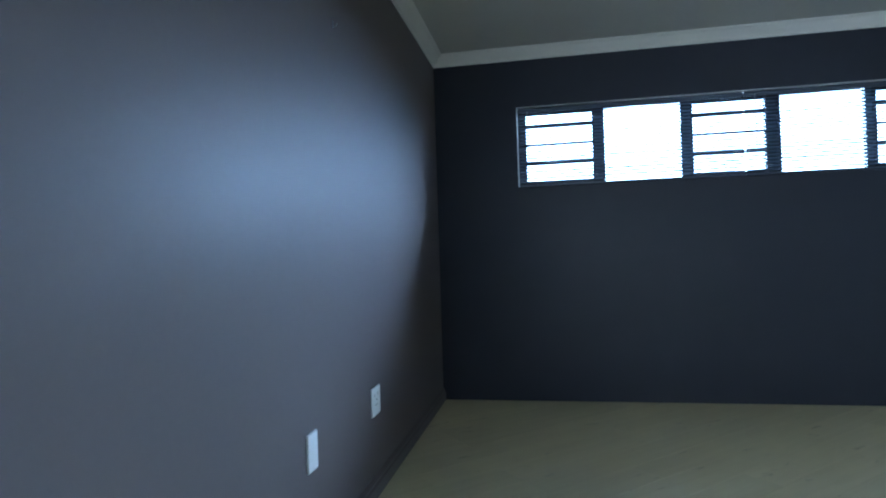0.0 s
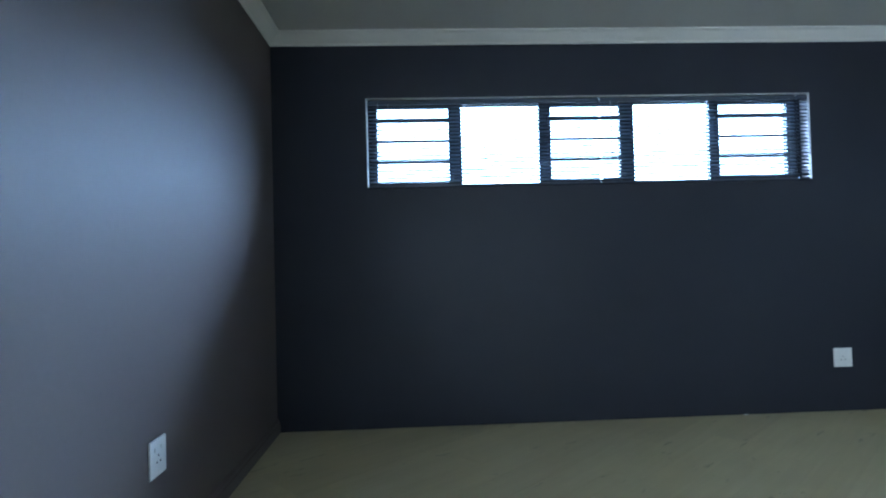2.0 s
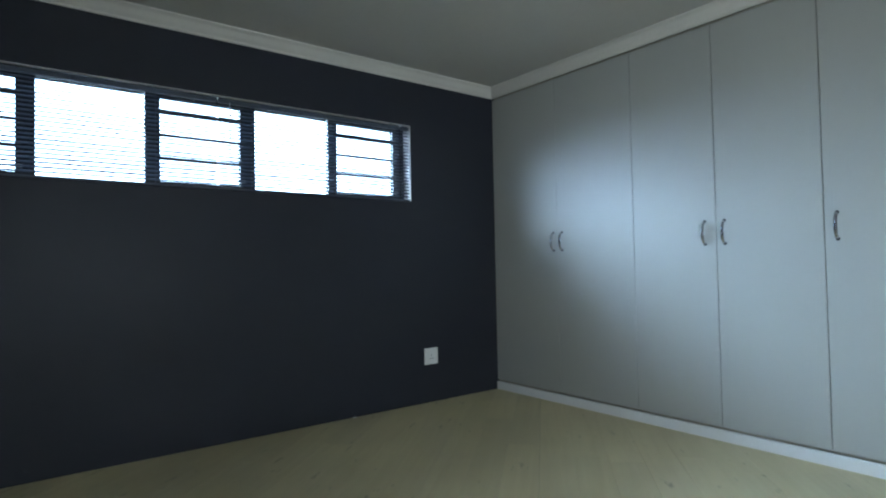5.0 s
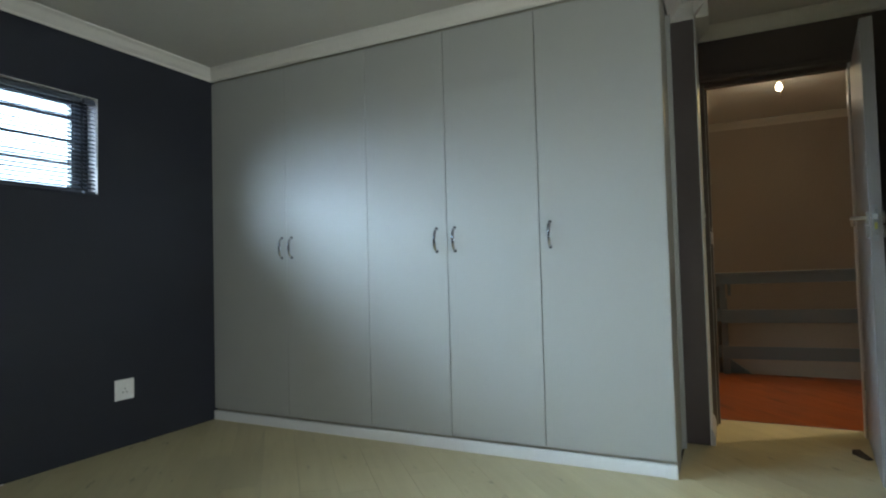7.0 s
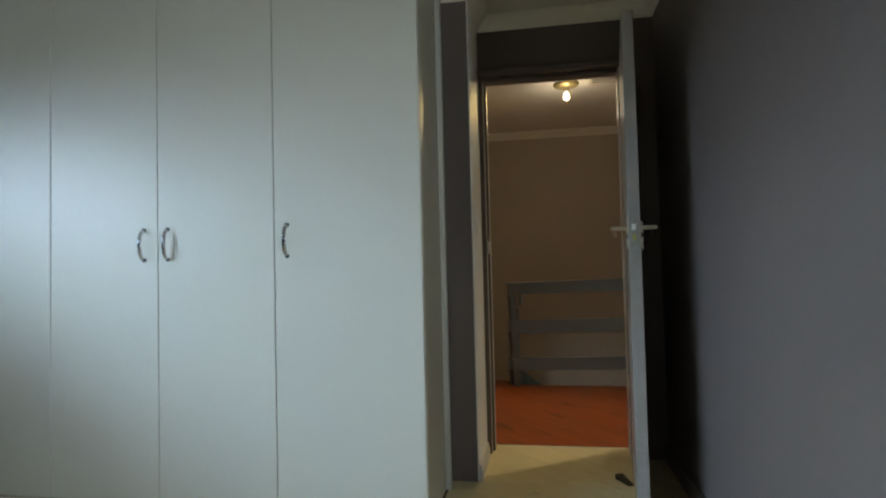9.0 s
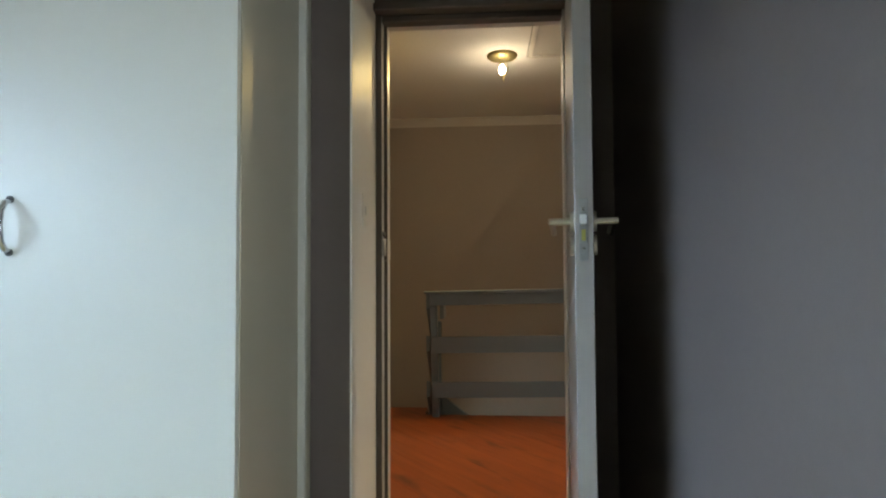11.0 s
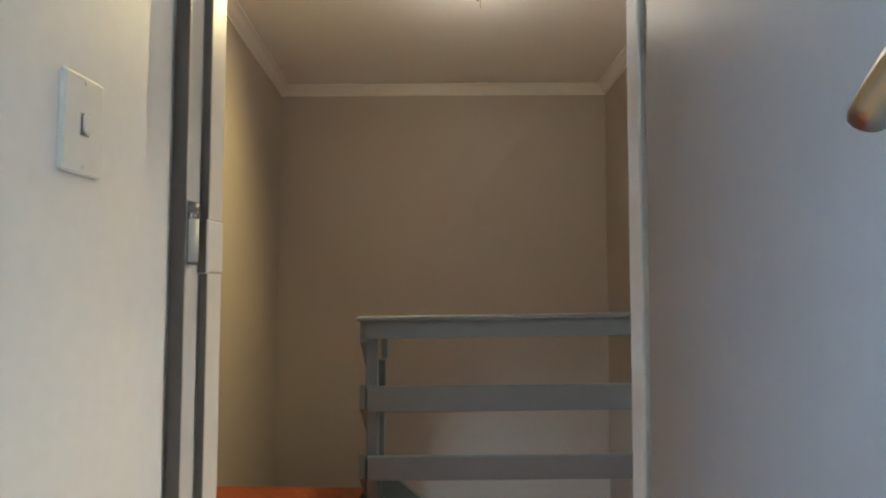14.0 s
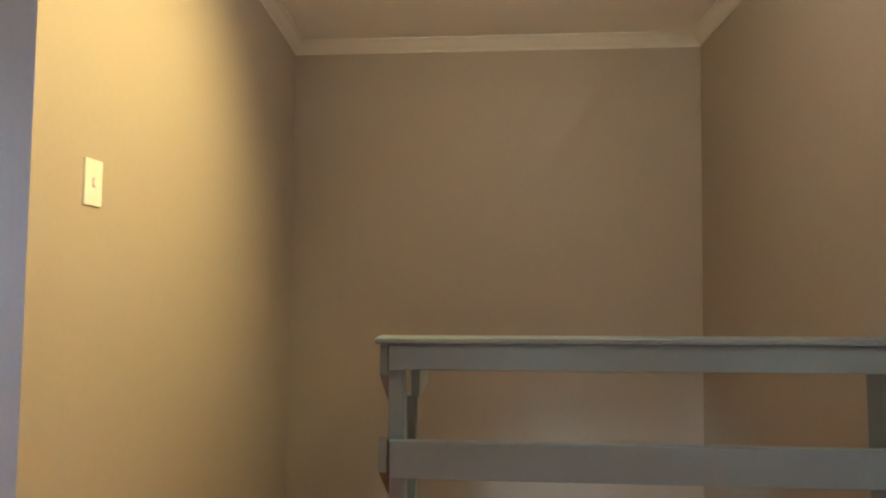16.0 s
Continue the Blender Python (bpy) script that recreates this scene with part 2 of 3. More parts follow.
def prism(bm, plan, z0, z1):
    lo = [bm.verts.new((x, y, z0)) for x, y in plan]
    hi = [bm.verts.new((x, y, z1)) for x, y in plan]
    k = len(plan)
    for i in range(k):
        bm.faces.new((lo[i], lo[(i + 1) % k], hi[(i + 1) % k], hi[i]))
    bm.faces.new(lo[::-1])
    bm.faces.new(hi)
    bmesh.ops.recalc_face_normals(bm, faces=bm.faces)
    return bm


def thing(name, at, label, category, group=""):
    ob = new(name)
    ob.location = at
    return tagged(ob, label, category, group)


def setting(ob, label="", category=""):
    return tagged(ob, label, category, kind="structure")


# ---- the plan ----
CEIL, COR = 2.365, 2.293
WX, WY = 4.102, -2.897          # wardrobe front, wardrobe end
PIER_X, SWITCH_Y = 4.67, -3.025
DW0, DW1 = 5.06, 5.225        # the wall with the door
SY = -3.95                    # south wall of the passage
BACK = -4.5                  # wall behind the camera
LCEIL = 2.535                 # landing ceiling
EX = 8.54                     # east wall of the stairwell
LS = -4.635                   # its south wall
RX = 6.80                     # the landing rail
WIN = (0.56, 3.31, 1.432, 1.976)

# walls
x0, x1, z0, z1 = WIN
setting(part("wall_north", boxes((-0.22, x0, 0, 0.22, -0.3, 2.75), (x1, 5.06, 0, 0.22, -0.3, 2.75), (x0, x1, 0, 0.22, -0.3, z0), (x0, x1, 0, 0.22, z1, 2.75)), CHARCOAL), "charcoal painted bedroom wall with a high strip window", "wall")
setting(part("wall_west", boxes((-0.22, 0, BACK - 0.2, 0, -0.3, 2.75)), TAUPE), "taupe painted bedroom wall with soft sheen", "wall")
setting(part("wall_south", boxes((3.05, 5.06, SY - 0.2, SY, -0.3, 2.75)), TAUPE), "taupe painted wall beside the open door", "wall")
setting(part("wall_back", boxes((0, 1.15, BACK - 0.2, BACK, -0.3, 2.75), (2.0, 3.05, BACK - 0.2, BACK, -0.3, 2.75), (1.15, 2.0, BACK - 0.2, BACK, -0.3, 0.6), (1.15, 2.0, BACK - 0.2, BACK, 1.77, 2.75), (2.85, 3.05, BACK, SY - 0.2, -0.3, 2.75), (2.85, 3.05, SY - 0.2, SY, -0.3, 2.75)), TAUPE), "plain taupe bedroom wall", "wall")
setting(part("wall_pier", boxes((PIER_X, 5.06, SWITCH_Y + 0.006, 0, -0.3, 2.75)), TAUPE), "taupe painted pier beside the wardrobe with a light switch", "wall")
setting(part("wall_switch", boxes((PIER_X + 0.002, 5.079, SWITCH_Y, SWITCH_Y + 0.0058, 0, 2.75)), WHITE_WALL), "off-white painted return wall with the light switch", "wall")
setting(part("wall_door", boxes((DW0, DW1, SWITCH_Y + 0.02, 1.2, -0.3, 2.75), (DW0, DW1, -5.0, -3.83, -0.3, 2.75), (DW0, DW1, -3.83, SWITCH_Y + 0.02, 2.05, 2.75)), TAUPE), "taupe wall with the bedroom doorway", "wall")
setting(part("wall_landing_north", prism(bmesh.new(), [(6.27, -2.315), (EX, -2.125), (EX, 1.2), (6.27, 1.2)], -2.9, 2.75), LANDING), "taupe landing wall lit warm by the ceiling spot", "wall")
setting(part("wall_landing_east", boxes((EX, EX + 0.2, -5.0, 1.2, -2.9, 2.75)), LANDING), "taupe stairwell wall", "wall")
setting(part("wall_landing_south", boxes((DW1, EX, LS - 0.2, LS, -2.9, 2.75)), LANDING), "taupe stairwell wall", "wall")
setting(part("wall_corridor_end", boxes((DW0, 5.4, 1.2, 1.3, -2.9, 2.75), (6.1, EX, 1.2, 1.3, -2.9, 2.75), (5.4, 6.1, 1.2, 1.3, -2.9, 0.9), (5.4, 6.1, 1.2, 1.3, 2.0, 2.75)), LANDING), "plain corridor wall", "wall")
setting(part("wall_hall_west", boxes((4.0, 4.2, -5.0, -2.6, -2.9, -0.3), (4.0, 4.2, -1.4, 1.2, -2.9, -0.3), (4.0, 4.2, -2.6, -1.4, -0.5, -0.3)), LANDING), "lower hall wall with a wide doorway", "wall")
setting(part("wall_hall_sides", boxes((4.2, DW1, LS - 0.2, LS, -2.9, -0.3), (4.2, 6.33, 1.0, 1.2, -2.9, -0.3)), LANDING), "lower hall wall", "wall")

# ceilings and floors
setting(part("ceiling", boxes((0, 5.06, BACK, 0, CEIL, CEIL + 0.12)), CEILING_SHADED), "white bedroom ceiling", "ceiling")
setting(part("ceiling_landing", boxes((DW1, EX, LS, 1.2, LCEIL, LCEIL + 0.12)), CEILING_LIT), "white landing ceiling with board joints", "ceiling")
setting(part("floor", boxes((0, DW1 + 0.02, BACK, 0, -0.2, -0.009)), SCREED), "floor under the bedroom boards", "floor")
setting(part("floor_landing", boxes((DW1 + 0.02, RX + 0.1, LS, 1.2, -0.2, -0.012), (RX + 0.1, 7.1, -3.02, -2.24, -0.2, -0.012)), SCREED), "floor under the landing boards", "floor")
setting(part("floor_hall", boxes((4.0, EX, -5.0, 1.2, -2.9, -2.7)), PINE), "lower hall floor", "floor")
setting(part("ground", boxes((-60, 60, -60, 60, -3.2, -2.95)), OUTSIDE), "ground outside", "ground")
setting(part("roof_slab", boxes((-0.4, EX + 0.4, -5.4, 1.6, 2.75, 2.85)), SCREED), "roof slab over the rooms", "roof")

# cornices
COVE = [(0, 0), (0.008, 0), (0.012, 0.012), (0.03, 0.028), (0.05, 0.052), (0.062, 0.06), (0.07, 0.064), (0.07, 0.072), (0, 0.072)]


def cornice(name, runs, z, label):
    bm = bmesh.new()
    for s, e, o in runs:
        sweep(bm, COVE, (*s, z), (*e, z), (*o, 0))
    return setting(part(name, bm, CORNICE), label, "cornice")


for name, runs, where in (
        ("cornice_north", [((0, 0), (WX, 0), (0, -1))], "above the charcoal window wall"),
        ("cornice_west", [((0, 0), (0, BACK), (1, 0))], "above the taupe bedroom wall"),
        ("cornice_wardrobe", [((WX, 0), (WX, WY), (-1, 0)), ((WX - 0.07, WY), (PIER_X, WY), (0, -1))], "above the wardrobe doors"),
        ("cornice_passage", [((PIER_X, WY), (PIER_X, SWITCH_Y - 0.07), (-1, 0)), ((PIER_X - 0.07, SWITCH_Y), (DW0, SWITCH_Y), (0, -1)), ((DW0, SWITCH_Y), (DW0, SY), (-1, 0))], "above the door frame and light switch"),
        ("cornice_south", [((3.05, SY), (DW0, SY), (0, 1)), ((3.05, SY + 0.07), (3.05, BACK), (-1, 0))], "above the passage wall"),
        ("cornice_back", [((0, BACK), (3.05, BACK), (0, 1))], "above the back wall of the bedroom")):
    cornice(name, runs, COR, "white coved plaster cornice " + where)
LCOR = LCEIL - 0.072
n_out = Vector((2.21, 0.185, 0)).normalized().cross(Vector((0, 0, 1)))
for name, runs, where in (
        ("cornice_east", [((EX, -2.125), (EX, LS), (-1, 0))], "above the far stairwell wall"),
        ("cornice_stair", [((DW1, LS), (EX, LS), (0, 1))], "above the stairs"),
        ("cornice_landing", [((6.20, -2.321), (EX, -2.125), (n_out.x, n_out.y))], "above the warm lit landing wall"),
        ("cornice_corridor", [((6.27, -2.315), (6.27, 1.2), (-1, 0)), ((DW1, LS), (DW1, 1.2), (1, 0))], "along the corridor")):
    cornice(name, runs, LCOR, "white coved plaster cornice " + where)

# skirtings
SK = [(0, 0), (0.018, 0), (0.018, 0.05), (0.013, 0.058), (0.013, 0.068), (0.006, 0.08), (0, 0.082)]


def skirting(name, runs, mat, label):
    bm = bmesh.new()
    for s, e, o in runs:
        sweep(bm, SK, (*s, 0), (*e, 0), (*o, 0))
    return setting(part(name, bm, mat), label, "skirting board")


skirting("baseboard_west", [((0, -0.001), (0, BACK), (1, 0))], TAUPE, "taupe painted moulded skirting along the bedroom wall")
skirting("baseboard_south", [((3.05, SY), (DW0, SY), (0, 1)), ((0.02, BACK), (2.85, BACK), (0, 1))], TAUPE, "taupe painted moulded skirting")
skirting("baseboard_switch", [((PIER_X + 0.001, SWITCH_Y), (5.03, SWITCH_Y), (0, -1))], WHITE_GLOSS, "short white skirting under the light switch")
skirting("baseboard_landing", [((6.34, -2.309), (7.1, -2.246), (n_out.x, n_out.y)), ((6.27, 1.2), (6.27, -2.305), (-1, 0)), ((DW1, LS + 0.02), (DW1, -3.9), (1, 0)), ((DW1, -2.9), (DW1, 1.2), (1, 0))], LANDING, "painted skirting round the landing")

# ---- window ----
win = setting(new("window_1"), "black framed strip window of five panes with burglar bars", "window")
FY0, FY1 = 0.10, 0.145
bands = [(0.62, 1.06, 1), (1.14, 1.625, 0), (1.70, 2.137, 1), (2.227, 2.712, 0), (2.776, 3.217, 1)]
wz = {1: (1.474, 1.938), 0: (1.452, 1.972)}
bm = boxes((x0, x1, FY0, FY1, z0, z0 + 0.02), (x0, x1, FY0, FY1, z1 - 0.005, z1), (x0, x0 + 0.022, FY0, FY1, z0 + 0.02, z1 - 0.005), (x1 - 0.022, x1, FY0, FY1, z0 + 0.02, z1 - 0.005), bevel=0.002)
part("window_frame", bm, FRAME, win)
for a, b in ((1.085, 1.118), (1.648, 1.678), (2.16, 2.205), (2.735, 2.757)):
    part("mullion", boxes((a, b, FY0, FY1, z0 + 0.02, z1 - 0.005), bevel=0.002), FRAME, win)
prev = x0 + 0.022
edges = [0.582, 1.085, 1.118, 1.648, 1.678, 2.16, 2.205, 2.735, 2.757, 3.288]
for k, (a, b, opens) in enumerate(bands):
    lo, hi = wz[opens]
    ea, eb = edges[2 * k], edges[2 * k + 1]
    sash = part("sash", boxes((ea, a, FY0 - 0.012, FY1 - 0.01, z0 + 0.02, z1 - 0.005), (b, eb, FY0 - 0.012, FY1 - 0.01, z0 + 0.02, z1 - 0.005), (a, b, FY0 - 0.012, FY1 - 0.01, z0 + 0.02, lo), (a, b, FY0 - 0.012, FY1 - 0.01, min(hi, z1 - 0.007), z1 - 0.005), bevel=0.0015), FRAME, win)
    pane = part("pane", boxes((a - 0.004, b + 0.004, FY0 + 0.012, FY0 + 0.016, lo - 0.004, hi + 0.004)), GLASS, win)
    pane.visible_shadow = False
    if opens:
        for q in (0.27, 0.545, 0.82):
            zz = lo + q * (hi - lo)
            part("burglar_bar", tube(bmesh.new(), [(ea, FY0 - 0.022, zz), (eb, FY0 - 0.022, zz)], 0.010, 8), FRAME, win)
        part("window_stay", boxes((b - 0.02, b + 0.03, FY0 - 0.028, FY0 - 0.014, lo + 0.02, lo + 0.035), bevel=0.002), STEEL, win)
part("window_sill", boxes((x0, x1, -0.006, FY0 - 0.012, z0 - 0.004, z0 + 0.006), bevel=0.002), CHARCOAL, win, "charcoal painted inner sill")
part("reveal", boxes((x0 + 0.005, x1 - 0.005, 0.002, FY0 - 0.013, z1 - 0.004, z1 + 0.0005)), WHITE_GLOSS, win, "white painted reveal")
part("reveal", boxes((x0, x0 + 0.004, 0.002, FY0 - 0.012, z0 + 0.006, z1)), WHITE_GLOSS, win, "white painted reveal")
part("reveal", boxes((x1 - 0.004, x1, 0.002, FY0 - 0.012, z0 + 0.006, z1)), WHITE_GLOSS, win, "white painted reveal")



def plain_window(name, label, x0, x1, z0, z1, y, bars):
    ob = setting(new(name), label, "window")
    for a, b, c, d in ((x0, x1, z0, z0 + 0.04), (x0, x1, z1 - 0.04, z1), (x0, x0 + 0.04, z0 + 0.04, z1 - 0.04), (x1 - 0.04, x1, z0 + 0.04, z1 - 0.04)):
        part("window_frame", boxes((a, b, y - 0.025, y + 0.025, c, d), bevel=0.003), WHITE_GLOSS, ob)
    xs = [x0 + 0.04] + [v for m in bars for v in (m - 0.02, m + 0.02)] + [x1 - 0.04]
    for m in bars:
        part("mullion", boxes((m - 0.02, m + 0.02, y - 0.025, y + 0.025, z0 + 0.04, z1 - 0.04), bevel=0.003), WHITE_GLOSS, ob)
    for a, b in zip(xs[::2], xs[1::2]):
        pane = part("pane", boxes((a + 0.001, b - 0.001, y - 0.002, y + 0.002, z0 + 0.041, z1 - 0.041)), GLASS, ob)
        pane.visible_shadow = False


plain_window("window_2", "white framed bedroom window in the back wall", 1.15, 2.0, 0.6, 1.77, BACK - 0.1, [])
plain_window("window_3", "white framed window at the end of the corridor", 5.4, 6.1, 0.9, 2.0, 1.25, [])

# ---- blinds ----


def blind(a, b, label, sag=0.0):
    bl = thing("venetian_blind", ((a + b) / 2, 0.017, z1 - 0.01), label, "blind", "blinds in the strip window")
    mid = (a + b) / 2
    top = -0.004
    part("headrail", boxes((a - mid, b - mid, -0.0125, 0.0125, top - 0.024, top), bevel=0.002), SLAT, bl)
    drop = z1 - 0.01 - z0 - 0.008
    n = int((drop - 0.03) / 0.0225)
    part("bottom_rail", boxes((a - mid, b - mid, -0.012, 0.012, -drop, -drop + 0.010), bevel=0.002), SLAT, bl)
    shape = [(-0.0125, -0.0012), (-0.006, 0.0008), (0, 0.0014), (0.006, 0.0008), (0.0125, -0.0012)]
    me = None
    for i in range(n + 1):
        z = -drop + 0.022 + (i + 0.4) * 0.0225
        if me is None:
            bm = bmesh.new()
            rows = [[bm.verts.new((s, y, zz + y * 0.62)) for y, zz in shape] for s in (a - mid, b - mid)]
            for k in range(4):
                bm.faces.new((rows[0][k], rows[1][k], rows[1][k + 1], rows[0][k + 1]))
            geo = bmesh.ops.solidify(bm, geom=bm.faces[:], thickness=0.0009)
            first = part("slat", bm, SLAT, bl)
            me = first.data
            ob = first
        else:
            ob = new("slat", me)
            ob.parent = bl
        rng = random.Random(i * 7 + int(a * 100))
        ob.location.z = z
        ob.rotation_euler = (rng.uniform(-0.04, 0.04), rng.uniform(-0.0006, 0.0006) + (sag if i == n // 2 else 0), 0)
    count = 3 if b - a > 1 else 2
    for k in range(count):
        s = a - mid + 0.12 + (b - a - 0.24) * k / (count - 1)
        for yy in (-0.0135, 0.0135):
            part("ladder_cord", tube(bmesh.new(), [(s, yy, top - 0.02), (s, yy, -drop + 0.005)], 0.0008, 4), CORD, bl)
    part("tilt_wand", tube(bmesh.new(), [(a - mid + 0.06, -0.02, top - 0.02), (a - mid + 0.062, -0.022, -drop * 0.72)], 0.003, 6), CORD, bl)
    return bl


blind(0.572, 1.98, "black aluminium venetian blind with level slats in the strip window", 0.004)
blind(1.99, 3.22, "black aluminium venetian blind with level slats beside the first")
blind(3.236, 3.30, "narrow end of a black aluminium venetian blind against the reveal")

# ---- wardrobe ----
ward = thing("wardrobe", (WX, WY / 2, 0), "white built-in wardrobe with five tall doors and dark chrome bow handles", "wardrobe")
oy = -WY / 2


def wy(y):
    return y + oy


part("carcass", boxes((0.02, PIER_X - WX - 0.001, wy(WY + 0.016), wy(-0.002), 0.012, COR + 0.05)), BOARD_SIDE, ward, "cream wardrobe carcass")
part("kickboard", boxes((-0.010, 0.0105, wy(WY + 0.002), wy(-0.002), 0.0, 0.060), bevel=0.003), KICK_LIT, ward, "white kickboard, paler than the doors for the floor light it catches")
part("kick_end", boxes((-0.018, -0.0105, wy(WY - 0.004), wy(WY + 0.045), 0.0, 0.062), bevel=0.003), KICK_LIT, ward)
seams = [0.0, -0.648, -1.26, -1.775, -2.293, WY]
handle_y = [-0.612, -0.69, -1.712, -1.822, -2.348]
for k in range(5):
    a, b = seams[k + 1], seams[k]
    g0 = 0.0006 if k in (0, 1) else 0.0022
    ya = a + (0.0006 if k == 0 else 0.0022)
    yb = b - (0.0006 if k == 1 else 0.0022)
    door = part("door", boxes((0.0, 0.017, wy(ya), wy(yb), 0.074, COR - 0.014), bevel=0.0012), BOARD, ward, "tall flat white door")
    hy = wy(handle_y[k])
    pts = [(0.004, hy, 1.068), (-0.016, hy, 1.075), (-0.027, hy, 1.095), (-0.031, hy, 1.13), (-0.027, hy, 1.165), (-0.016, hy, 1.185), (0.004, hy, 1.192)]
    handle = part("handle", tube(bmesh.new(), pts, 0.0062, 10, 1.3, Vector((1, 0, 0.01))), DARK_CHROME, door, "dark chrome bow handle", smooth=True)
    for zz in (1.068, 1.192):
        part("foot", tube(bmesh.new(), [(0.001, hy, zz), (-0.005, hy, zz)], 0.009, 12), DARK_PLASTIC, door)
part("side_panel", boxes((0.018, 0.245, wy(WY), wy(WY + 0.0155), 0.0, COR + 0.05), bevel=0.001), BOARD_SIDE, ward, "cream wardrobe side panel")
part("side_panel", boxes((0.247, 0.452, wy(WY + 0.0105), wy(WY + 0.0155), 0.0, COR + 0.05), bevel=0.001), BOARD_SIDE, ward, "cream wardrobe side panel")
part("cover_strip", boxes((0.453, 0.475, wy(WY - 0.012), wy(WY + 0.0155), 0.0, COR + 0.05), bevel=0.005, segments=3), BOARD, ward, "white cover strip")
part("cover_strip", boxes((0.476, 0.535, wy(WY - 0.004), wy(WY + 0.0155), 0.0, COR + 0.05), bevel=0.004, segments=2), BOARD_SIDE, ward, "cream cover strip")

# ---- door frame and door ----
frame_1 = setting(new("door_frame"), "white painted wooden door frame with a rebate and strike plate", "door frame")
NY, SYJ = SWITCH_Y, -3.80
part("jamb", boxes((5.082, 5.130, NY - 0.024, NY + 0.019, 0, 2.045), bevel=0.002), WHITE_GLOSS, frame_1, "white rebated jamb")
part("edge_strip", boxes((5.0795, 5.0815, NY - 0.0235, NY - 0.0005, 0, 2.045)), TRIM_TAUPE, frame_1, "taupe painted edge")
for za, zb, da in ((0, 1.060, 0), (1.060, 1.150, -0.006), (1.150, 2.02, 0)):
    part("stop", boxes((5.1325 + da, 5.190, NY - 0.038 + da * 0.3, NY + 0.019, za + 0.0005, zb - 0.0005), bevel=0.002), WHITE_GLOSS, frame_1, "white door stop")
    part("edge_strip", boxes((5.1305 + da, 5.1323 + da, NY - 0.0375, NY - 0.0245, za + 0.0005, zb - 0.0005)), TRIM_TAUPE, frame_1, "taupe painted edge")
part("jamb", boxes((5.082, 5.140, SYJ - 0.02, SYJ + 0.034, 0, 2.045), bevel=0.003), WHITE_GLOSS, frame_1, "white hinge jamb")
part("lining", boxes((5.1915, 5.24, NY - 0.004, NY + 0.02, 0, 2.045), bevel=0.003), WHITE_GLOSS, frame_1, "white lining")
part("lining", boxes((5.1415, 5.24, SYJ - 0.02, SYJ + 0.004, 0, 2.045), bevel=0.003), WHITE_GLOSS, frame_1, "white lining")
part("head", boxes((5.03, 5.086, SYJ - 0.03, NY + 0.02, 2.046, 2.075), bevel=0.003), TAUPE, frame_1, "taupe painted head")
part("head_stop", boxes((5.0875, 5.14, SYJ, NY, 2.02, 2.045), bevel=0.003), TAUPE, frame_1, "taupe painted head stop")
part("head_lining", boxes((5.1415, 5.24, SYJ - 0.03, NY + 0.02, 2.046, 2.075), bevel=0.003), WHITE_GLOSS, frame_1, "white head")
keep = part("strike_plate", boxes((5.083, 5.118, NY - 0.0265, NY - 0.0245, 1.074, 1.176), bevel=0.0006), ZINC, frame_1, "worn zinc strike plate")
part("keep_roll", tube(bmesh.new(), [(5.094, NY - 0.029, 1.078), (5.094, NY - 0.029, 1.146)], 0.0095, 16), WHITE_GLOSS, keep, "white painted rounded lip", smooth=True)
part("keep_ring", tube(bmesh.new(), [(5.094, NY - 0.029, 1.1462), (5.094, NY - 0.029, 1.149), (5.094, NY - 0.029, 1.155), (5.094, NY - 0.029, 1.157)], 0.0082, 16), CHROME, keep, "bare chrome band", smooth=True)
part("keep_cap", tube(bmesh.new(), [(5.094, NY - 0.029, 1.1572), (5.094, NY - 0.029, 1.173)], 0.0092, 16), ZINC, keep, smooth=True)
# Thin dark strip standing in for the shadow beside the rounded lip.
part("keep_shade", boxes((5.106, 5.110, NY - 0.0275, NY - 0.0267, 1.080, 1.168)), DARK_PLASTIC, keep)

LEAF, THICK = 0.792, 0.046
hinge_at = Vector((5.068, -3.772, 0.012))
door_1 = new("door_1")
setting(door_1, "off-white flush door standing open against the passage wall", "door")
door_1.location = hinge_at
door_1.rotation_euler = (0, 0, radians(180 - 6.7))
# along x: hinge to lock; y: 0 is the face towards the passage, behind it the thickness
part("leaf", boxes((0, LEAF, 0, THICK, 0, 1.99), bevel=0.0025, segments=2), DOOR_PAINT_SHADED, door_1, "off-white painted flush leaf, darkened for the passage shade")
lz = 1.144 - 0.012


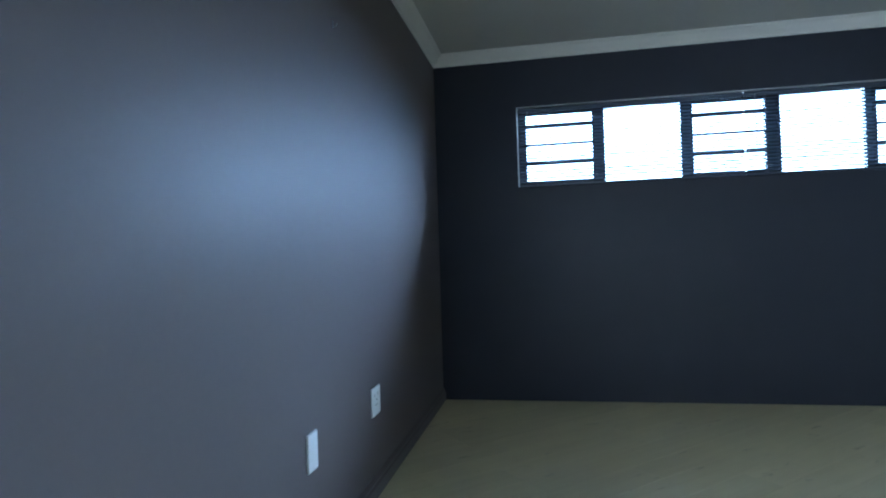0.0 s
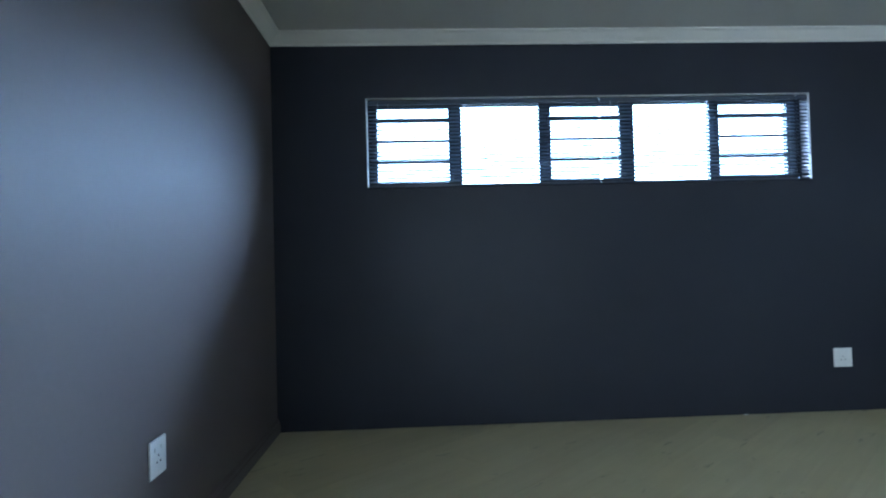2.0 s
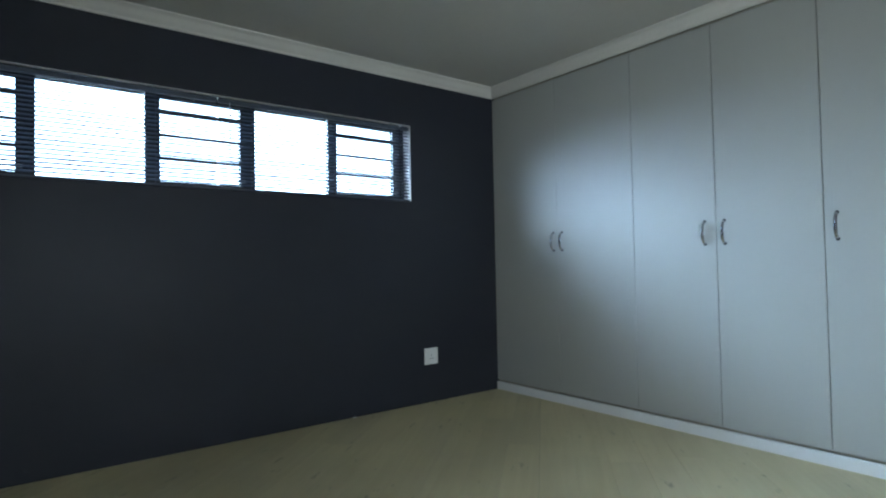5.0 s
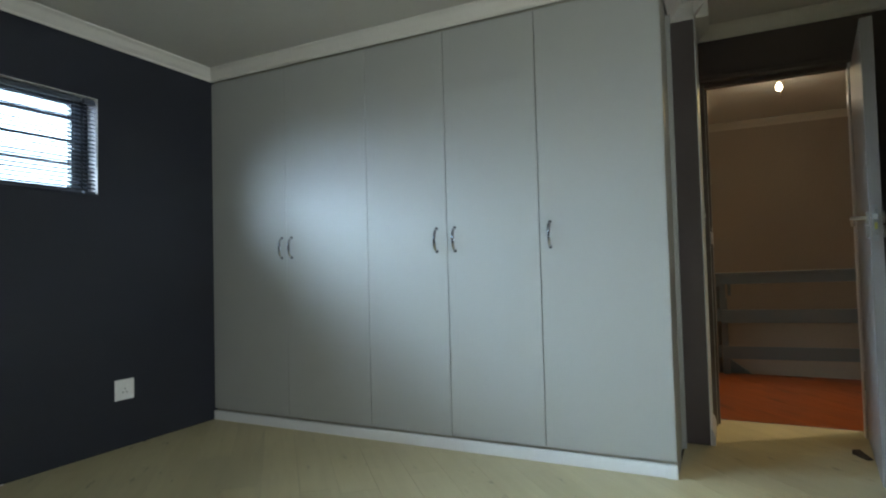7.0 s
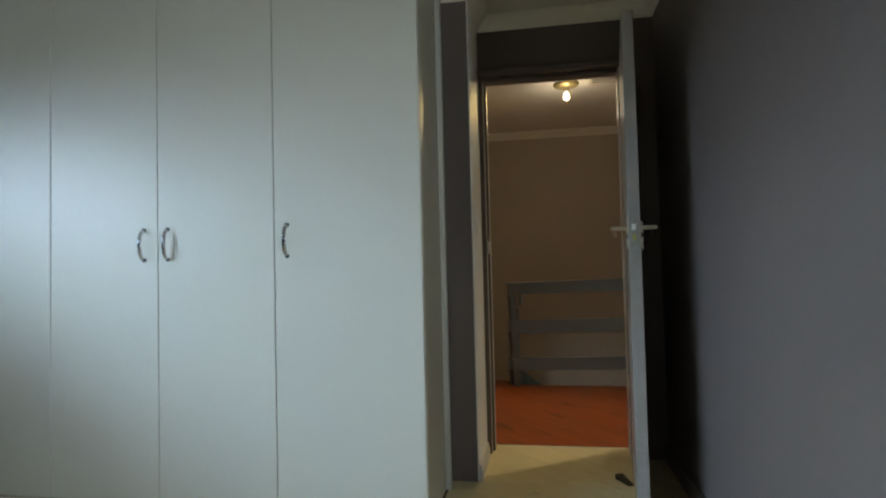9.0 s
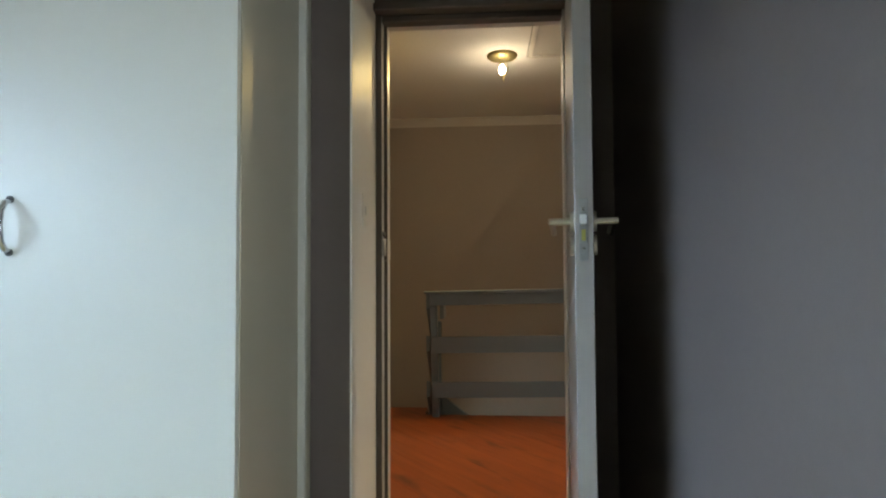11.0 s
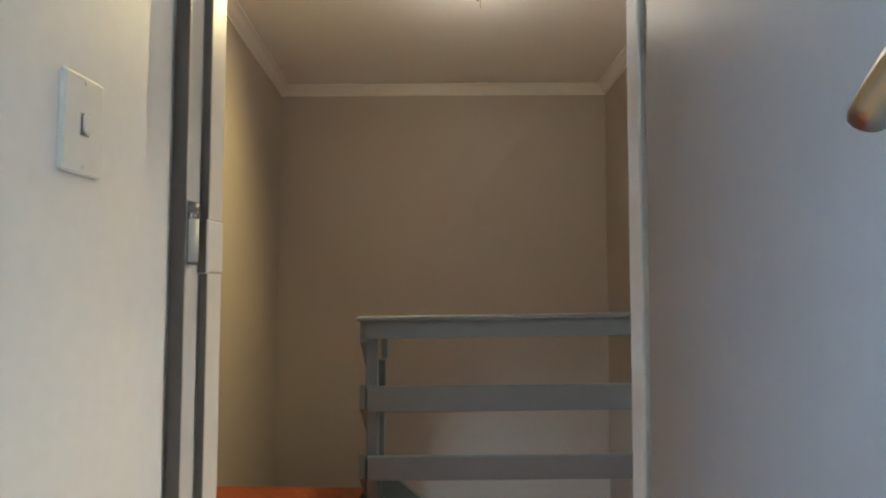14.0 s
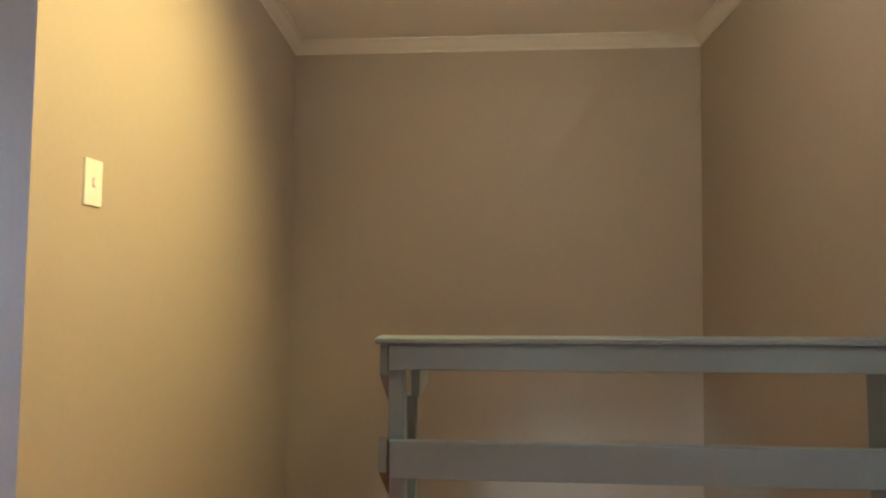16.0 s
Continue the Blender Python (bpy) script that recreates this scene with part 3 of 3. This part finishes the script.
def lever(side):
    """side -1: the face towards the opening; 1: the face towards the wall."""
    y0 = 0 if side < 0 else THICK
    x = LEAF - 0.055
    s = side
    part("rose", tube(bmesh.new(), [(x, y0, lz), (x, y0 + s * 0.008, lz), (x, y0 + s * 0.010, lz)], 0.026, 28), STEEL, door_1, "brushed steel rose")
    bar = part("lever", tube(bmesh.new(), [(x, y0 + s * 0.0102, lz), (x, y0 + s * 0.03, lz), (x, y0 + s * 0.064, lz)], 0.0094, 22), STEEL, door_1, "brushed steel lever handle", smooth=False)
    bend = [(x - 0.004 - 0.078 * u, y0 + s * (0.0545 - 0.004 * u * u), lz - 0.001 - 0.024 * u * u) for u in (k / 9 for k in range(10))]
    part("grip", tube(bmesh.new(), bend, 0.0080, 22), STEEL, bar, "curved brushed steel grip", smooth=True)
    z = lz - 0.061
    part("escutcheon", tube(bmesh.new(), [(x, y0, z), (x, y0 + s * 0.008, z), (x, y0 + s * 0.010, z)], 0.026, 28), STEEL, door_1, "brushed steel escutcheon")
    part("keyhole", tube(bmesh.new(), [(x, y0 + s * 0.0100, z + 0.006), (x, y0 + s * 0.0106, z + 0.006)], 0.0052, 16), DARK_PLASTIC, door_1)
    part("keyhole_slot", boxes((x - 0.0024, x + 0.0024, *sorted((y0 + s * 0.0100, y0 + s * 0.0105)), z - 0.014, z + 0.003)), DARK_PLASTIC, door_1)
    part("lock_lining", tube(bmesh.new(), [(x + 0.001, y0 + s * 0.0104, z + 0.005), (x + 0.001, y0 + s * 0.0109, z + 0.005)], 0.0026, 12), CHROME, door_1)


lever(-1)
lever(1)
forend = part("forend", boxes((LEAF, LEAF + 0.0018, 0.010, 0.032, lz - 0.102, lz + 0.053), bevel=0.0005), ZINC, door_1, "worn zinc lock forend")
for qa, qb in ((lz - 0.015, lz + 0.018), (lz - 0.058, lz - 0.018)):
    part("frame_plate", boxes((LEAF + 0.0019, LEAF + 0.0027, 0.0115, 0.0305, qa, qb), bevel=0.0004), ZINC, forend, "dented zinc surround")
for q, w in ((lz + 0.030, 0.0035), (lz + 0.024, 0.0025), (lz - 0.0135, 0.0045), (lz - 0.071, 0.003)):
    part("paint_blob", tube(bmesh.new(), [(LEAF + 0.0024, 0.021 - w, q), (LEAF + 0.0036, 0.021, q + 0.001), (LEAF + 0.0024, 0.021 + w, q - 0.001)], 0.0016, 8), CHROME, forend)
part("latch", boxes((LEAF + 0.0028, LEAF + 0.0125, 0.0125, 0.0290, lz - 0.010, lz + 0.013), bevel=0.002, segments=2), LATCH, forend, "chrome latch tongue")
part("deadbolt", boxes((LEAF + 0.0028, LEAF + 0.0040, 0.0165, 0.0265, lz - 0.052, lz - 0.024), bevel=0.0006), YELLOW, forend, "brass deadbolt")
for zz in (lz - 0.092, lz + 0.043):
    part("screw", tube(bmesh.new(), [(LEAF + 0.0018, 0.021, zz), (LEAF + 0.0028, 0.021, zz)], 0.004, 10), ZINC, forend)
for zz in (0.25, 1.75):
    part("hinge", boxes((-0.012, 0.002, -0.004, 0.004, zz, zz + 0.1), bevel=0.002), ZINC, door_1, "zinc butt hinge")

stopper = thing("door_stop", (4.735, -3.69, 0), "dark brown rubber wedge on the floor by the door", "door stop")
bm = bmesh.new()
prism(bm, [(-0.05, -0.016), (0.05, -0.02), (0.05, 0.02), (-0.05, 0.016)], 0.0, 0.024)
for v in bm.verts:
    if v.co.z > 0.01 and v.co.x < 0:
        v.co.z = 0.006
bmesh.ops.bevel(bm, geom=bm.edges[:], offset=0.002, segments=2, affect="EDGES")
part("wedge", bm, RUBBER, stopper)
stopper.rotation_euler[2] = radians(25)
chip = thing("plaster_chip", (2.825, -0.012, 0.0), "tiny pale plaster chip on the floor by the charcoal wall", "debris")
bm = bmesh.new()
prism(bm, [(-0.014, -0.004), (0.006, -0.007), (0.015, 0.0), (0.002, 0.006), (-0.011, 0.004)], 0.0, 0.006)
bmesh.ops.bevel(bm, geom=bm.edges[:], offset=0.001, segments=1, affect="EDGES")
part("chip", bm, PLASTIC, chip)

# ---- sockets and switches ----


def plate(name, at, turn, w, h, label, kind):
    ob = thing(name, at, label, "wall socket" if kind == "socket" else ("light switch" if kind == "switch" else "cover plate"))
    part("cover", boxes((-w / 2, w / 2, -0.0065, 0.003, -h / 2, h / 2), bevel=0.0028, segments=3), PLASTIC, ob)
    if kind == "socket":
        for sx in (-0.022, 0.022):
            part("rocker", boxes((sx - 0.008, sx + 0.008, -0.0105, -0.0067, 0.022, 0.036), bevel=0.001), PLASTIC, ob)
        for cx in (0.0,):
            for px, pz in ((0, 0.006), (-0.012, -0.014), (0.012, -0.014)):
                part("pin_hole", tube(bmesh.new(), [(cx + px, -0.0067, pz), (cx + px, -0.0073, pz)], 0.0035, 10), DARK_PLASTIC, ob)
    if kind == "switch":
        part("rocker", boxes((-0.006, 0.006, -0.0115, -0.0067, -0.012, 0.012), bevel=0.0018), PLASTIC, ob)
        part("rocker_gap", boxes((-0.0075, 0.0075, -0.0071, -0.0066, -0.0135, 0.0135)), CORD, ob)
    for sx, sz in ((0, h / 2 - 0.008), (0, -h / 2 + 0.008)):
        part("screw_cap", tube(bmesh.new(), [(sx, -0.0067, sz), (sx, -0.0078, sz)], 0.003, 8), PLASTIC, ob)
    ob.rotation_euler[2] = radians(turn)
    return ob


plate("socket_outlet", (0, -1.548, 0.385), 90, 0.112, 0.118, "square white double socket low on the taupe wall", "socket")
plate("blank_plate", (0, -2.206, 0.395), 90, 0.072, 0.118, "narrow white blank plate low on the taupe wall", "blank")
plate("socket_outlet", (3.455, 0, 0.328), 0, 0.116, 0.116, "square white socket low on the charcoal wall", "socket")
plate("light_switch", (4.855, SWITCH_Y, 1.235), 0, 0.072, 0.118, "white light switch on the narrow wall by the door frame", "switch")
plate("light_switch", (6.50, -2.296, 1.31), 4.8, 0.078, 0.128, "white light switch on the warm lit landing wall", "switch")
hook = thing("wall_hook", (0.0, -1.92, 1.84), "small pale picture hook on the taupe wall", "hook")
part("hook_plate", boxes((0, 0.003, -0.004, 0.004, -0.013, 0.013), bevel=0.001), CORD, hook)
part("hook_pin", tube(bmesh.new(), [(0.004, 0, -0.006), (0.014, 0, -0.008), (0.018, 0, 0.002)], 0.002, 6), STEEL, hook)

# ---- landing rail and stairs ----
rail = thing("landing_railing", (RX, -3.85, 0), "blue-grey painted wooden landing railing with three flat rails", "railing")
ry = 3.85
RA, RB = -3.075, LS + 0.012
for k, (lo, hi) in enumerate(((0.786, 0.868), (0.455, 0.568), (0.150, 0.255))):
    part("rail", boxes((0.0, 0.03, RB + ry, RA - 0.012 + ry, lo, hi), bevel=0.003, segments=2), RAIL, rail, "flat blue-grey rail")
part("handrail_cap", boxes((-0.016, 0.075, RB + ry, RA + 0.03 + ry, 0.869, 0.886), bevel=0.004, segments=3), RAIL, rail, "flat blue-grey handrail cap")
rail.rotation_euler[0] = radians(-1.0)
for y in (-3.07 - 0.045, LS + 0.05):
    part("post", boxes((0.0305, 0.110, y - 0.013 + ry, y + 0.035 + ry, 0.0, 0.868), bevel=0.004, segments=2), RAIL, rail, "blue-grey square post")

slope = math.tan(radians(37))


def raked(x0, x1, z_top, depth, y0, y1):
    """A board that falls away to the east."""
    bm = bmesh.new()
    vs = []
    for y in (y0, y1):
        vs.append([bm.verts.new(p) for p in ((x0, y, z_top), (x1, y, z_top - slope * (x1 - x0)), (x1, y, z_top - slope * (x1 - x0) - depth), (x0, y, z_top - depth))])
    a, b = vs
    for i in range(4):
        bm.faces.new((a[i], a[(i + 1) % 4], b[(i + 1) % 4], b[i]))
    bm.faces.new(a[::-1])
    bm.faces.new(b)
    bmesh.ops.recalc_face_normals(bm, faces=bm.faces)
    bmesh.ops.bevel(bm, geom=bm.edges[:], offset=0.003, segments=2, affect="EDGES")
    return bm


srail = thing("stair_railing", (RX, -3.07, 0), "blue-grey painted stair railing falling away beside the first steps", "railing")
for zt in (0.866, 0.566, 0.252):
    part("raked_rail", raked(0.012, 0.36, zt, 0.11, 0.0005, 0.028), RAIL, srail, "sloping blue-grey rail")
part("rail_stub", boxes((0.10, 0.34, -0.088, -0.060, 0.672, 0.780), bevel=0.003, segments=2), RAIL, srail, "short blue-grey rail end")
bm = raked(0.0, 1.3, 0.10, 0.15, -0.02, 0.02)
bmesh.ops.rotate(bm, verts=bm.verts, matrix=Matrix.Rotation(radians(-90), 3, "Z"))
bmesh.ops.translate(bm, verts=bm.verts, vec=(0.29, -0.058, 0))
part("stair_string", bm, RAIL, srail, "sloping blue-grey stair string")
part("post", boxes((0.27, 0.33, -0.055, -0.0005, -0.45, 0.64), bevel=0.003), RAIL, srail, "blue-grey square post")

stairs = setting(new("stairs"), "pine stairs going down from the landing", "stairs")
for k in range(6):
    xa = 7.1 + 0.24 * k
    z = -0.18 * (k + 1)
    w = 0.24 if k < 5 else EX - xa - 0.002
    part("tread", boxes((xa - 0.02, xa + w, -3.05, -2.26 + 0.02 * k, z - 0.04, z), bevel=0.004), PINE, stairs)
    part("riser", boxes((xa + 0.0, xa + 0.018, -3.05, -2.26 + 0.02 * k, z, z + 0.14)), RAIL, stairs)

# ---- ceiling lamp ----
lamp = thing("ceiling_spotlight", (BULB.x + 0.02, BULB.y, LCEIL), "round dull brass ceiling spotlight with one lit bulb", "ceiling light")
bm = bmesh.new()
prof = [(0.002, -0.030), (0.05, -0.029), (0.09, -0.022), (0.104, -0.012), (0.107, -0.002), (0.107, 0.0)]
rings = [[bm.verts.new((r * math.cos(a), r * math.sin(a), z)) for a in (2 * math.pi * k / 40 for k in range(40))] for r, z in prof]
for a, b in zip(rings, rings[1:]):
    for k in range(40):
        bm.faces.new((a[k], a[(k + 1) % 40], b[(k + 1) % 40], b[k]))
bm.faces.new(rings[0])
bm.faces.new(rings[-1][::-1])
bmesh.ops.recalc_face_normals(bm, faces=bm.faces)
part("canopy", bm, BRASS, lamp, "dull brass round plate", smooth=True)
bx, by, bz = BULB - Vector(lamp.location)
part("arm", tube(bmesh.new(), [(0.02, 0.0, -0.028), (0.02, 0.0, -0.05), (bx + 0.012, by, bz + 0.035)], 0.006, 8), BRASS, lamp)
bulb = bmesh.new()
bmesh.ops.create_uvsphere(bulb, u_segments=20, v_segments=14, radius=0.024)
for v in bulb.verts:
    v.co.z *= 1.7 if v.co.z > 0 else 1.15
    v.co += Vector((bx, by, bz + 0.005))
bulb = part("bulb", bulb, GLOW, lamp, "lit frosted bulb", smooth=True)
bulb.visible_shadow = False
part("yoke", tube(bmesh.new(), [(0.035, -0.03, -0.028), (0.03, -0.045, -0.08), (0.02, -0.03, -0.125), (bx, by - 0.005, bz - 0.045)], 0.0022, 6), BRASS, lamp)
part("finial", tube(bmesh.new(), [(bx, by, bz - 0.028), (bx, by, bz - 0.05)], 0.007, 10), CHROME, lamp)
part("pin", tube(bmesh.new(), [(bx + 0.0, by - 0.012, bz - 0.045), (bx, by - 0.012, bz - 0.085)], 0.002, 6), BRASS, lamp)

# hatch in the landing ceiling
hatch = thing("ceiling_hatch", (6.55, -4.10, LCEIL), "white painted ceiling hatch with a raised edge", "ceiling hatch")
part("panel", boxes((-0.30, 0.30, -0.30, 0.30, -0.006, 0.0), bevel=0.001), CEILING_SHADED, hatch)
for r in ((0.302, 0.33, -0.33, 0.33), (-0.33, -0.302, -0.33, 0.33), (-0.301, 0.301, 0.302, 0.33), (-0.301, 0.301, -0.33, -0.302)):
    part("edge_trim", boxes((*r, -0.016, 0.0), bevel=0.002), CORNICE, hatch)
setting(part("ceiling_joint", boxes((DW1 + 0.08, 6.9, -3.765, -3.761, LCEIL - 0.0015, LCEIL - 0.0002)), SCREED), "fine joint between ceiling boards", "ceiling joint")

setting(part("threshold", boxes((DW1 + 0.018, DW1 + 0.024, SYJ, NY, -0.009, 0.001)), RAIL), "thin joint between the two floors", "threshold")


# ---- floor boards ----
def clip(poly, axis, value, keep):
    out = []
    for i, p in enumerate(poly):
        q = poly[(i + 1) % len(poly)]
        dp, dq = keep * (p[axis] - value), keep * (q[axis] - value)
        if dp >= 0:
            out.append(p)
        if dp * dq < 0:
            f = dp / (dp - dq)
            out.append((p[0] + f * (q[0] - p[0]), p[1] + f * (q[1] - p[1])))
    return out


def lay(owner, name, rects, turn, origin, width, length, depth, mat, label):
    rng = random.Random(5)
    c, s = math.cos(radians(turn)), math.sin(radians(turn))
    for xa, xb, ya, yb in rects:
        for i in range(-45, 60):
            start = rng.uniform(-length, 0) - 9
            for j in range(int(20 / length)):
                u0 = start + j * length
                corners = [(u0 + 0.0004, i * width + 0.0005), (u0 + length - 0.0004, i * width + 0.0005), (u0 + length - 0.0004, (i + 1) * width - 0.0005), (u0 + 0.0004, (i + 1) * width - 0.0005)]
                poly = [(origin[0] + c * u - s * v, origin[1] + s * u + c * v) for u, v in corners]
                for axis, value, keep in ((0, xa, 1), (0, xb, -1), (1, ya, 1), (1, yb, -1)):
                    if poly:
                        poly = clip(poly, axis, value, keep)
                if len(poly) < 3:
                    continue
                size = abs(sum(p[0] * q[1] - q[0] * p[1] for p, q in zip(poly, poly[1:] + poly[:1]))) / 2
                if size < 0.0004:
                    continue
                k = len(poly)
                lift = rng.uniform(-0.0002, 0.0002)
                verts = [(*p, lift) for p in poly] + [(*p, -depth) for p in poly]
                faces = [tuple(range(k)), tuple(range(2 * k - 1, k - 1, -1))] + [(m, k + m, k + (m + 1) % k, (m + 1) % k) for m in range(k)]
                me = bpy.data.meshes.new(name)
                me.from_pydata(verts, [], faces)
                me.materials.append(mat)
                ob = new(name, me)
                ob.parent = owner


FLOOR = scene.objects["floor"]
FLOOR_2 = scene.objects["floor_landing"]
lay(FLOOR, "floor_board", [(0.0, WX + 0.02, BACK, 0.0), (WX + 0.02, PIER_X, SY, WY), (PIER_X, DW1 + 0.018, SY, SWITCH_Y)], 42.5, (0.965, -1.491), 0.169, 1.21, 0.008, LAMINATE, "")
lay(FLOOR_2, "floor_board", [(DW1 + 0.024, RX + 0.1, LS, 1.2), (RX + 0.1, 7.1, -3.02, -2.25)], 40, (6.0, -3.3), 0.115, 1.6, 0.011, PINE, "")
